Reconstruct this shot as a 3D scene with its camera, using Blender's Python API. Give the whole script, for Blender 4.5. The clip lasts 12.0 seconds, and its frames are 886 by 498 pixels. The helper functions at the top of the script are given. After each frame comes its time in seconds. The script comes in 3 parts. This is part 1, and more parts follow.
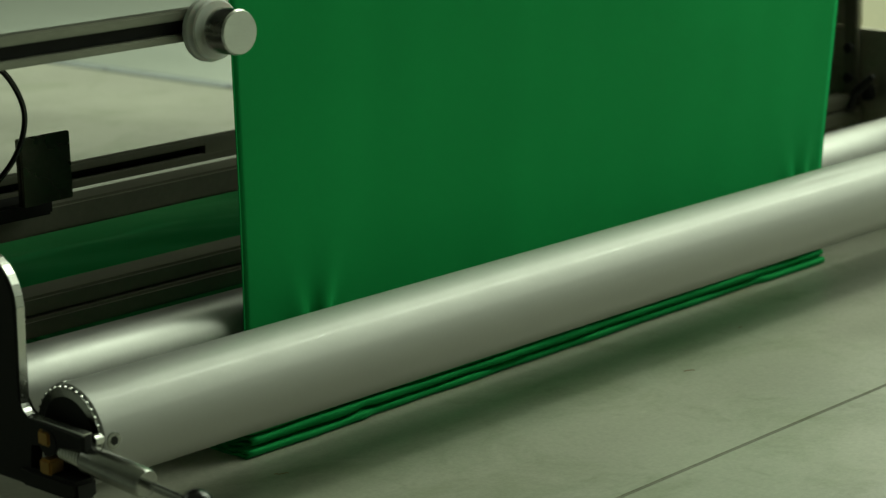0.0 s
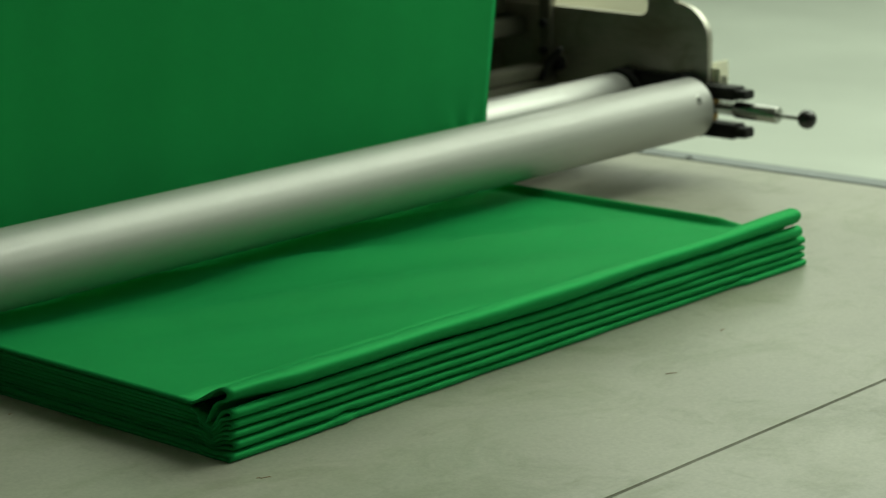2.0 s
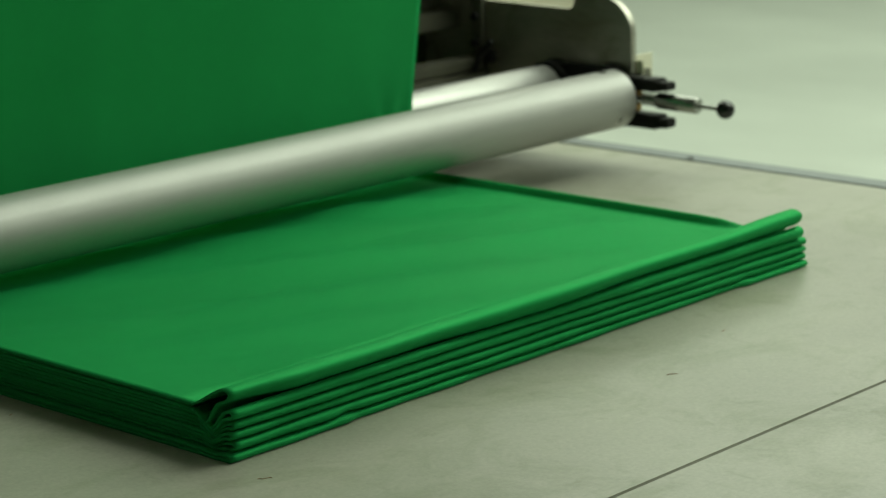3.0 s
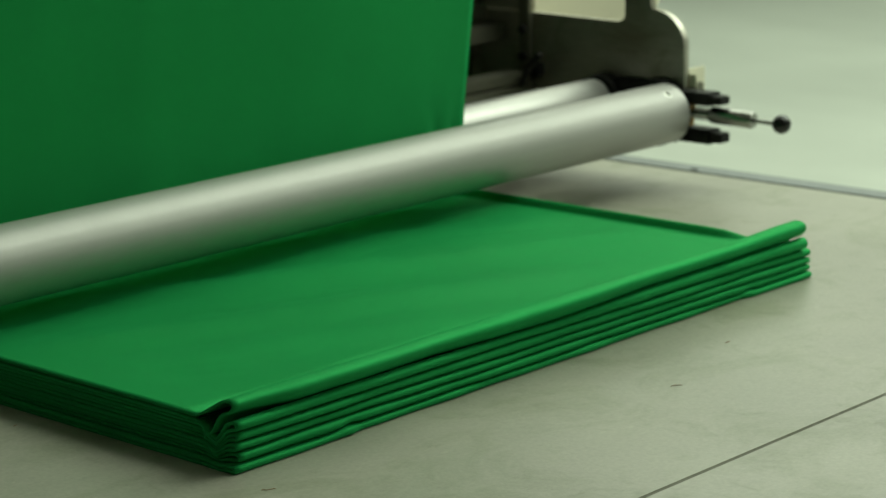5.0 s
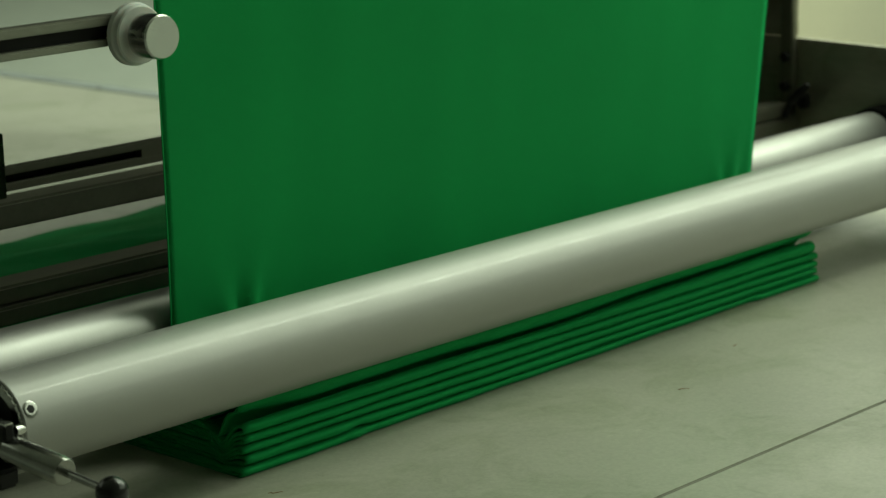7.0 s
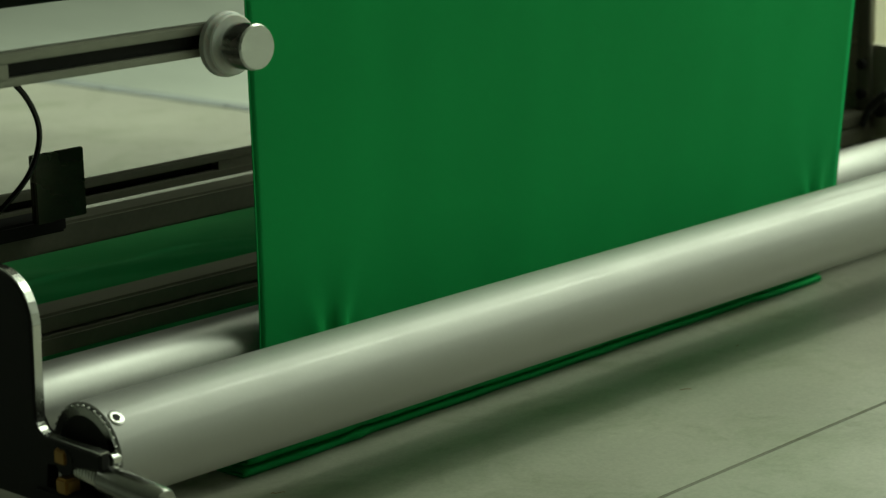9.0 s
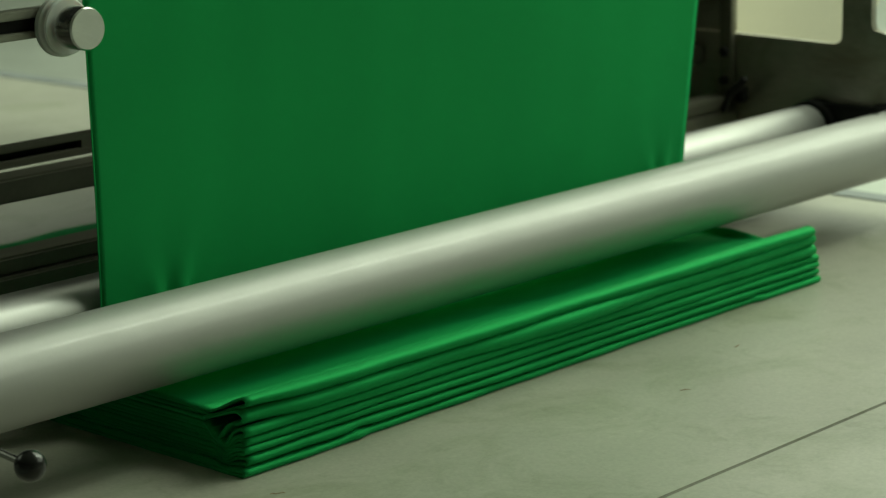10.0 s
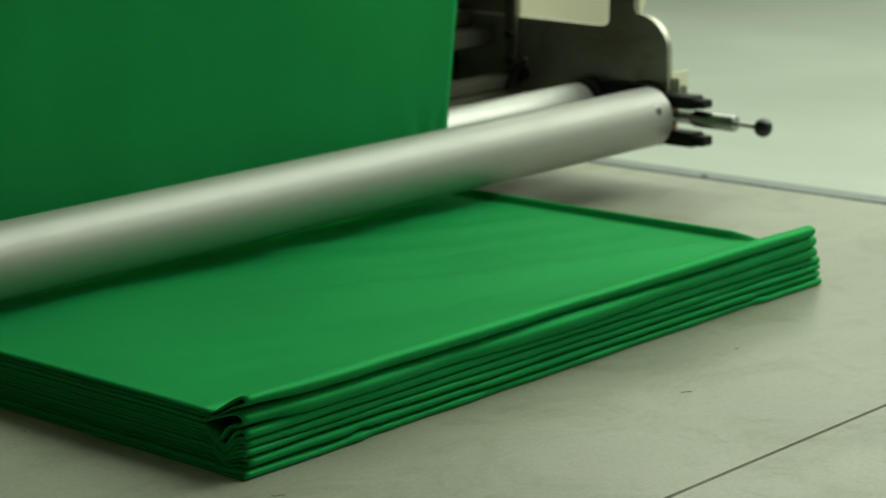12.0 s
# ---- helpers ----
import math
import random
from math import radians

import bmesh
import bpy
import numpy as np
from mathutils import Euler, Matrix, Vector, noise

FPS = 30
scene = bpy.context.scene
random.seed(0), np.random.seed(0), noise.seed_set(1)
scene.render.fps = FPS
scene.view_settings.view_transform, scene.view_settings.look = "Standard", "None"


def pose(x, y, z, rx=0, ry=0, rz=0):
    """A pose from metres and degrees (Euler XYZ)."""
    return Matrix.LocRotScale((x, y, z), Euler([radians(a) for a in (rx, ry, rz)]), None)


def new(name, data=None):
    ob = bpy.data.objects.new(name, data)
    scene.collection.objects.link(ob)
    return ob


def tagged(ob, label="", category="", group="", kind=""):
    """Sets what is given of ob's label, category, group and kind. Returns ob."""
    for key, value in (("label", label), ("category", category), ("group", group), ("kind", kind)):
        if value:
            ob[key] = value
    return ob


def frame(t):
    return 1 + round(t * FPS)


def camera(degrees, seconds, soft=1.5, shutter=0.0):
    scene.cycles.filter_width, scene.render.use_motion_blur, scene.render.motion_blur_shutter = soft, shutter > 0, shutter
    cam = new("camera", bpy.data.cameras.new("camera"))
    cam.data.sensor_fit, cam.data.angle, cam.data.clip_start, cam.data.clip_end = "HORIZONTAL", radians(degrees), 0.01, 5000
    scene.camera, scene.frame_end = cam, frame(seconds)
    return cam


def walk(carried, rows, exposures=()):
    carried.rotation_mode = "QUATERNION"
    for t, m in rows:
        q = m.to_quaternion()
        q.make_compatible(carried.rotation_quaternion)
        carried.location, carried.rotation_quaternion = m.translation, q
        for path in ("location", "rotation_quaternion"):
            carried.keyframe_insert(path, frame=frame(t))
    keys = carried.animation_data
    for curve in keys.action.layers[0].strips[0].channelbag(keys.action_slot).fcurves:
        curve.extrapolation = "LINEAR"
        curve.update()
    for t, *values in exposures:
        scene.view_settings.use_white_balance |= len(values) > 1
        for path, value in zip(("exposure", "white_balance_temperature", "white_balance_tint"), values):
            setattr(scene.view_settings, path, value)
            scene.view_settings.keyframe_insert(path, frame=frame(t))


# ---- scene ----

TZ = 0.85        # height of the spreading table's top above the floor
R = 0.0465       # radius of the front roller
AY, AZ = -0.1016, 0.1163    # axis of the front roller in the machine's space

# ---------------------------------------------------------------- camera
cam = camera(21.87, 12.0, soft=1.3)
cam.data.dof.use_dof = True
cam.data.dof.focus_distance = 2.28
cam.data.dof.aperture_fstop = 7.5
EYE = (-1.435, -1.646, TZ + 0.735)
VIEW = [   # seconds, yaw, pitch
    (0.0, -46.265, -13.653), (0.5, -46.492, -13.666), (1.0, -46.651, -13.648), (1.5, -46.715, -13.598),
    (2.0, -46.729, -13.582), (2.5, -46.735, -13.570), (3.0, -46.704, -13.562), (5.0, -46.609, -13.281),
    (5.5, -46.527, -13.237), (6.0, -46.491, -13.200), (6.5, -46.455, -13.200), (7.0, -46.429, -13.194),
    (7.5, -46.386, -13.185), (9.5, -46.366, -13.185), (10.0, -46.376, -13.174), (10.5, -46.375, -13.157),
    (11.0, -46.374, -13.145), (11.5, -46.362, -13.125), (12.0, -46.364, -13.118)]
walk(cam, [(t, pose(*EYE, 90 + pitch, 0, yaw) @ pose(0, 0, 0, 0, 0, -1.68)) for t, yaw, pitch in VIEW],
     # the clip's camera closes a little and turns less green as the bright hall comes into view
     [(t, 0.08 - 0.09 * w, 6650 - 150 * w, 8 + 6 * w) for t, w in ((0.0, 0.0), (0.5, 0.2), (1.0, 0.5), (1.5, 0.75), (2.5, 1.0), (5.0, 1.0), (5.5, 0.7), (6.0, 0.45),
      (6.5, 0.2), (7.0, 0.0), (9.5, 0.0), (10.0, 0.25), (10.5, 0.5), (11.0, 0.8), (12.0, 1.0))])

# way of the machine along the table and its lift as the pile grows: seconds, metres, metres
TRAVEL = [(0.0, 0.002, 0.0), (0.5, 0.143, 0.0), (1.0, 0.321, 0.0), (1.5, 0.447, 0.0), (2.0, 0.551, 0.0), (2.5, 0.630, 0.0),
          (3.0, 0.702, 0.0005), (3.2, 0.728, 0.001), (3.6, 0.770, 0.002), (4.0, 0.787, 0.0035), (4.4, 0.757, 0.0045), (4.8, 0.668, 0.005),
          (5.0, 0.606, 0.005), (5.5, 0.443, 0.0055), (6.0, 0.298, 0.0055), (6.5, 0.196, 0.0055), (7.0, 0.103, 0.0055), (7.5, 0.037, 0.0055),
          (7.7, 0.012, 0.0055), (8.1, -0.022, 0.006), (8.5, -0.035, 0.006), (8.9, -0.029, 0.006), (9.3, -0.002, 0.006), (9.5, 0.044, 0.006),
          (10.0, 0.219, 0.0055), (10.5, 0.368, 0.005), (11.0, 0.492, 0.005), (11.5, 0.583, 0.0045), (12.0, 0.658, 0.0045)]
LEAN = 0.30      # degrees by which the machine hangs lower at its far end

# ---------------------------------------------------------------- light
world = bpy.data.worlds.new("world")
scene.world = world
world.use_nodes = True
world.node_tree.nodes["Background"].inputs[0].default_value = (0.55, 0.62, 0.5, 1)
world.node_tree.nodes["Background"].inputs[1].default_value = 0.02


def overhead_lamp(x, y, z, length, width, watts):
    """A rectangular area lamp under the hall's ceiling, along x."""
    lamp = bpy.data.lights.new("overhead_lamp", "AREA")
    lamp.shape, lamp.size, lamp.size_y, lamp.energy = "RECTANGLE", length, width, watts
    lamp.color = (0.86, 1.0, 0.78)
    ob = new("overhead_lamp", lamp)
    ob.matrix_basis = pose(x, y, z)
    return ob


# two thin tubes, which give the roller its double line of highlight
overhead_lamp(2.9, -0.60, TZ + 2.2, 3.6, 0.025, 9)
overhead_lamp(2.9, -0.52, TZ + 2.2, 3.6, 0.025, 9)
# broad unseen lamps, added to fill the pile, hanging cloth and hall with light
overhead_lamp(3.6, -0.3, 4.2, 4.4, 1.6, 38)
overhead_lamp(6.2, 1.6, 4.25, 9.0, 7.0, 440)
overhead_lamp(6.8, -3.4, 4.25, 9.0, 5.0, 185)
overhead_lamp(4.0, 6.2, 4.25, 16.0, 4.6, 150)


# ---------------------------------------------------------------- materials
def material(name, colour, rough=0.6, metal=0.0, spread=0.12, scale=8.0, fine=180.0, bump=0.05, bump_scale=400.0, stretch=(1, 1, 1), **extra):
    """A surface with two scales of tone, uneven gloss and a fine relief."""
    m = bpy.data.materials.new(name)
    m.use_nodes = True
    nt = m.node_tree
    b = nt.nodes["Principled BSDF"]
    tc = nt.nodes.new("ShaderNodeTexCoord")
    mp = nt.nodes.new("ShaderNodeMapping")
    mp.inputs["Scale"].default_value = stretch
    nt.links.new(tc.outputs["Object"], mp.inputs[0])
    big, small, rel = (nt.nodes.new("ShaderNodeTexNoise") for _ in range(3))
    for n, s, det in ((big, scale, 5), (small, fine, 3), (rel, bump_scale, 2)):
        n.inputs["Scale"].default_value, n.inputs["Detail"].default_value = s, det
        nt.links.new(mp.outputs[0], n.inputs["Vector"])
    mix = nt.nodes.new("ShaderNodeMath")
    mix.operation = "MULTIPLY_ADD"
    nt.links.new(big.outputs["Fac"], mix.inputs[0])
    mix.inputs[1].default_value = 0.65
    half = nt.nodes.new("ShaderNodeMath")
    half.operation = "MULTIPLY"
    half.inputs[1].default_value = 0.35
    nt.links.new(small.outputs["Fac"], half.inputs[0])
    nt.links.new(half.outputs[0], mix.inputs[2])
    ramp = nt.nodes.new("ShaderNodeValToRGB")
    lo = [c * (1 - spread) for c in colour]
    hi = [min(1, c * (1 + spread)) for c in colour]
    ramp.color_ramp.elements[0].position, ramp.color_ramp.elements[1].position = 0.3, 0.7
    ramp.color_ramp.elements[0].color, ramp.color_ramp.elements[1].color = (*lo, 1), (*hi, 1)
    nt.links.new(mix.outputs[0], ramp.inputs[0])
    nt.links.new(ramp.outputs[0], b.inputs["Base Color"])
    rr = nt.nodes.new("ShaderNodeMapRange")
    rr.inputs["To Min"].default_value, rr.inputs["To Max"].default_value = max(0.02, rough - 0.08), min(1, rough + 0.08)
    nt.links.new(big.outputs["Fac"], rr.inputs["Value"])
    nt.links.new(rr.outputs[0], b.inputs["Roughness"])
    b.inputs["Metallic"].default_value = metal
    if bump:
        bp = nt.nodes.new("ShaderNodeBump")
        bp.inputs["Strength"].default_value, bp.inputs["Distance"].default_value = bump, 0.002
        nt.links.new(rel.outputs["Fac"], bp.inputs["Height"])
        nt.links.new(bp.outputs[0], b.inputs["Normal"])
    for key, value in extra.items():
        b.inputs[key.replace("_", " ")].default_value = value
    return m


CLOTH = material("green_cloth", (0.0120, 0.280, 0.073), 0.50, 0.33, spread=0.10, scale=4, fine=700, bump=0.25, bump_scale=1500, Specular_IOR_Level=0.10, Specular_Tint=(0.10, 1.0, 0.40, 1), Sheen_Weight=0.4, Sheen_Roughness=0.42, Sheen_Tint=(0.03, 1.0, 0.36, 1))
TABLE = material("table_laminate", (0.368, 0.362, 0.303), 0.33, spread=0.22, scale=2.6, fine=230, bump=0.08, bump_scale=300)
FLOOR = material("painted_floor", (0.44, 0.47, 0.42), 0.4, spread=0.13, scale=1.1, fine=5, bump=0.02, stretch=(1, 0.4, 1))
WALL = material("wall_paint", (0.50, 0.51, 0.47), 0.8, spread=0.04, scale=1, fine=30)
ALU = material("turned_aluminium", (0.42, 0.415, 0.40), 0.60, 0.60, spread=0.03, scale=25, fine=500, bump=0.0, stretch=(1, 0.2, 0.2), Coat_Weight=0.26, Coat_IOR=1.6, Coat_Roughness=0.04)
PALE_ALU = material("pale_aluminium", (0.56, 0.555, 0.54), 0.44, 0.75, spread=0.05, scale=25, fine=500, bump=0.0, stretch=(1, 0.2, 0.2))
SHEET = material("dark_sheet_steel", (0.20, 0.20, 0.16), 0.28, 1.0, spread=0.25, scale=12, fine=140, stretch=(1, 0.3, 1.6))
STEEL = material("plain_steel", (0.50, 0.48, 0.42), 0.38, 0.85, spread=0.2, scale=9, fine=140, stretch=(1, 0.3, 1.6))
BRIGHT = material("bright_steel", (0.70, 0.70, 0.67), 0.25, 1.0, spread=0.08, scale=40, fine=400)
CHROME = material("dull_chrome", (0.36, 0.36, 0.34), 0.22, 1.0, spread=0.15, scale=40, fine=300)
DARK = material("black_oxide", (0.010, 0.010, 0.009), 0.6, 0.0, spread=0.3, scale=30, fine=300, Specular_IOR_Level=0.25)
BLACK = material("black_plastic", (0.008, 0.008, 0.008), 0.14, spread=0.1, bump=0.0)
NYLON = material("white_nylon", (0.62, 0.63, 0.60), 0.5, spread=0.04, scale=20, fine=300, Subsurface_Weight=0.1)
BRASS = material("brass", (0.40, 0.24, 0.08), 0.45, 1.0, spread=0.2, scale=40)
BAR = material("grey_tube", (0.19, 0.187, 0.145), 0.42, 0.6, spread=0.15, scale=12, fine=150)
ARM = material("dull_aluminium", (0.28, 0.28, 0.235), 0.42, 0.7, spread=0.14, scale=30, fine=300, stretch=(0.3, 1, 1))
BEIGE = material("beige_panel_paint", (0.84, 0.81, 0.64), 0.55, spread=0.04, scale=6)
RAIL = material("zinc_rail", (0.20, 0.22, 0.225), 0.55, 0.2, spread=0.2, scale=10, fine=90)
SCRAP = material("brown_thread", (0.34, 0.20, 0.11), 0.8, spread=0.3, scale=300)
# near-black, for the strip under the joint of the boards
GAP = material("seam_dark", (0.03, 0.03, 0.025), 0.9, spread=0.3, scale=60)


def worn(m, scale, stretch, lo, hi, dirt, gloss):
    """Dirty smears and rubbed patches of their own shape over a surface."""
    nt = m.node_tree
    b = nt.nodes["Principled BSDF"]
    tc, mp = nt.nodes.new("ShaderNodeTexCoord"), nt.nodes.new("ShaderNodeMapping")
    mp.inputs["Scale"].default_value, mp.inputs["Rotation"].default_value = stretch, (0, 0, 0.5)
    nt.links.new(tc.outputs["Object"], mp.inputs[0])
    n = nt.nodes.new("ShaderNodeTexNoise")
    n.inputs["Scale"].default_value, n.inputs["Detail"].default_value, n.inputs["Roughness"].default_value = scale, 7, 0.62
    n.inputs["Distortion"].default_value = 0.7
    nt.links.new(mp.outputs[0], n.inputs["Vector"])
    mask = nt.nodes.new("ShaderNodeMapRange")
    mask.interpolation_type = "SMOOTHSTEP"
    mask.inputs["From Min"].default_value, mask.inputs["From Max"].default_value = lo, hi
    nt.links.new(n.outputs["Fac"], mask.inputs["Value"])
    mix = nt.nodes.new("ShaderNodeMix")
    mix.data_type, mix.blend_type = "RGBA", "MULTIPLY"
    base = b.inputs["Base Color"].links[0].from_socket
    nt.links.new(mask.outputs[0], mix.inputs["Factor"])
    nt.links.new(base, mix.inputs[6])
    mix.inputs[7].default_value = (*dirt, 1)
    nt.links.new(mix.outputs[2], b.inputs["Base Color"])
    add = nt.nodes.new("ShaderNodeMath")
    add.operation = "MULTIPLY_ADD"
    nt.links.new(mask.outputs[0], add.inputs[0])
    add.inputs[1].default_value = gloss
    nt.links.new(b.inputs["Roughness"].links[0].from_socket, add.inputs[2])
    nt.links.new(add.outputs[0], b.inputs["Roughness"])


worn(TABLE, 6.0, (1, 1.4, 1), 0.46, 0.70, (0.80, 0.83, 0.75), 0.08)
worn(TABLE, 17.0, (1.6, 1, 1), 0.55, 0.72, (0.88, 0.89, 0.85), 0.05)
worn(TABLE, 40.0, (1, 2.0, 1), 0.60, 0.72, (1.08, 1.08, 1.07), -0.03)
worn(STEEL, 11.0, (1, 0.6, 1), 0.46, 0.66, (0.74, 0.70, 0.62), 0.08)


# ---------------------------------------------------------------- builders
def mesh_of(name, bm, mat, smooth=True):
    me = bpy.data.meshes.new(name)
    bmesh.ops.recalc_face_normals(bm, faces=bm.faces)
    bm.to_mesh(me)
    bm.free()
    me.materials.append(mat)
    if smooth:
        for p in me.polygons:
            p.use_smooth = True
        me.set_sharp_from_angle(angle=radians(100 if mat is CLOTH else 35))
    return me


def part(name, bm, mat, parent, label=""):
    ob = new(name, mesh_of(name, bm, mat))
    ob.parent = parent
    return tagged(ob, label)


def box(bm, x0, x1, y0, y1, z0, z1, bevel=0.0):
    verts = bmesh.ops.create_cube(bm, size=1.0)["verts"]
    for v in verts:
        v.co = Vector((x0 + (v.co.x + 0.5) * (x1 - x0), y0 + (v.co.y + 0.5) * (y1 - y0), z0 + (v.co.z + 0.5) * (z1 - z0)))
    if bevel:
        edges = {e for v in verts for e in v.link_edges}
        bmesh.ops.bevel(bm, geom=list(edges), offset=bevel, segments=2, affect="EDGES")
    return bm


def lathe(bm, origin, axis, rings, seg=32):
    """A turned body: rings of (distance along the axis, radius), closed at both ends."""
    axis = Vector(axis).normalized()
    side = axis.orthogonal().normalized()
    other = axis.cross(side)
    loops = []
    for s, r in rings:
        c = Vector(origin) + axis * s
        loops.append([bm.verts.new(c + (side * math.cos(a) + other * math.sin(a)) * r) for a in (2 * math.pi * i / seg for i in range(seg))])
    for a, b in zip(loops, loops[1:]):
        for i in range(seg):
            bm.faces.new((a[i], a[(i + 1) % seg], b[(i + 1) % seg], b[i]))
    bm.faces.new(loops[0])
    bm.faces.new(list(reversed(loops[-1])))
    return bm


def plate(bm, outline, x0, x1, bevel=0.0015):
    """A plate across x from an outline in y and z."""
    a = [bm.verts.new((x0, y, z)) for y, z in outline]
    b = [bm.verts.new((x1, y, z)) for y, z in outline]
    bm.faces.new(a), bm.faces.new(list(reversed(b)))
    n = len(a)
    rim = [bm.faces.new((a[i], b[i], b[(i + 1) % n], a[(i + 1) % n])) for i in range(n)]
    if bevel:
        edges = [e for e in bm.edges if len({v.co.x for v in e.verts}) == 1]
        bmesh.ops.bevel(bm, geom=edges, offset=bevel, segments=1, affect="EDGES")
    return bm


def arc(cy, cz, r, a0, a1, n=8):
    return [(cy + r * math.cos(radians(a0 + (a1 - a0) * i / n)), cz + r * math.sin(radians(a0 + (a1 - a0) * i / n))) for i in range(n + 1)]


def ease(a, b, v):
    t = min(1, max(0, (v - a) / (b - a)))
    return t * t * (3 - 2 * t)


def wobble(x, y, s):
    return noise.noise(Vector((x, y, s)))


# ---------------------------------------------------------------- the hall
def slab(name, x0, x1, y0, y1, z0, z1, mat, label, category):
    ob = new(name, mesh_of(name, box(bmesh.new(), x0, x1, y0, y1, z0, z1), mat, False))
    return tagged(ob, label, category, kind="structure")


slab("floor", -9, 15, -9, 15, -0.2, 0, FLOOR, "pale green painted hall floor with faint streaks", "floor")
slab("ceiling", -9, 15, -9, 15, 4.3, 4.5, WALL, "plain white hall ceiling", "ceiling")
slab("wall_north", -9, 15, 15, 15.2, 0, 4.3, WALL, "plain white painted hall wall", "wall")
slab("wall_south", -9, 15, -9.2, -9, 0, 4.3, WALL, "plain white painted hall wall", "wall")
slab("wall_west", -9.2, -9, -9, 15, 0, 4.3, WALL, "plain white painted hall wall", "wall")
slab("wall_east", 15, 15.2, -9, 15, 0, 4.3, WALL, "plain white painted hall wall", "wall")


# ---------------------------------------------------------------- the spreading table
def spreading_table():
    table = tagged(new("spreading_table"), "long grey-beige laminate spreading table with zinc edge rails", "table")
    seam, gap = -0.361, 0.0013
    for y0, y1 in ((-1.25, seam - gap), (seam + gap, 2.6), (2.604, 6.0)):
        part("table_board", box(bmesh.new(), -0.45, 1.457, y0, y1, TZ - 0.03, TZ, 0.0012), TABLE, table)
    part("seam_backing", box(bmesh.new(), -0.45, 1.457, seam - 0.05, seam + 0.05, TZ - 0.045, TZ - 0.031), GAP, table, "dark strip under the joint of the boards")
    for x0 in (-0.498, 1.459):
        rail = part("edge_rail", box(bmesh.new(), x0, x0 + 0.046, -1.25, 6.0, TZ - 0.05, TZ + 0.001, 0.003), RAIL, table, "grey zinc guide rail with screws")
        for i in range(18):
            y = -1.0 + 0.385 * i
            part("screw", lathe(bmesh.new(), (x0 + 0.012, y, TZ + 0.0005), (0, 0, 1), ((0, 0.006), (0.0015, 0.006), (0.002, 0.004)), 12), DARK, rail)
    part("apron", box(bmesh.new(), -0.40, 1.40, -1.2, 5.95, TZ - 0.16, TZ - 0.046, 0.003), BAR, table)
    for x in (-0.36, 1.36):
        for y in (-1.1, 0.9, 2.9, 4.9):
            part("leg", box(bmesh.new(), x - 0.03, x + 0.03, y - 0.03, y + 0.03, 0, TZ - 0.161, 0.003), BAR, table)
    return table


spreading_table()


# ---------------------------------------------------------------- the pile of cloth
PLY = 0.0033
GAPE = 0.0019                                                   # open crevice between two folded edges
TOPS_LEFT = (0.0095, 0.0205, 0.0310, 0.0415, 0.0545, 0.0768)    # upper side of each folded edge
TOPS_RIGHT = (0.0090, 0.0185, 0.0285, 0.0395, 0.0555, 0.0755)
HINGE = 0.058                                                   # where the raised front edge begins
NOSE = 0.0115                                                   # where the rounded front of a fold begins


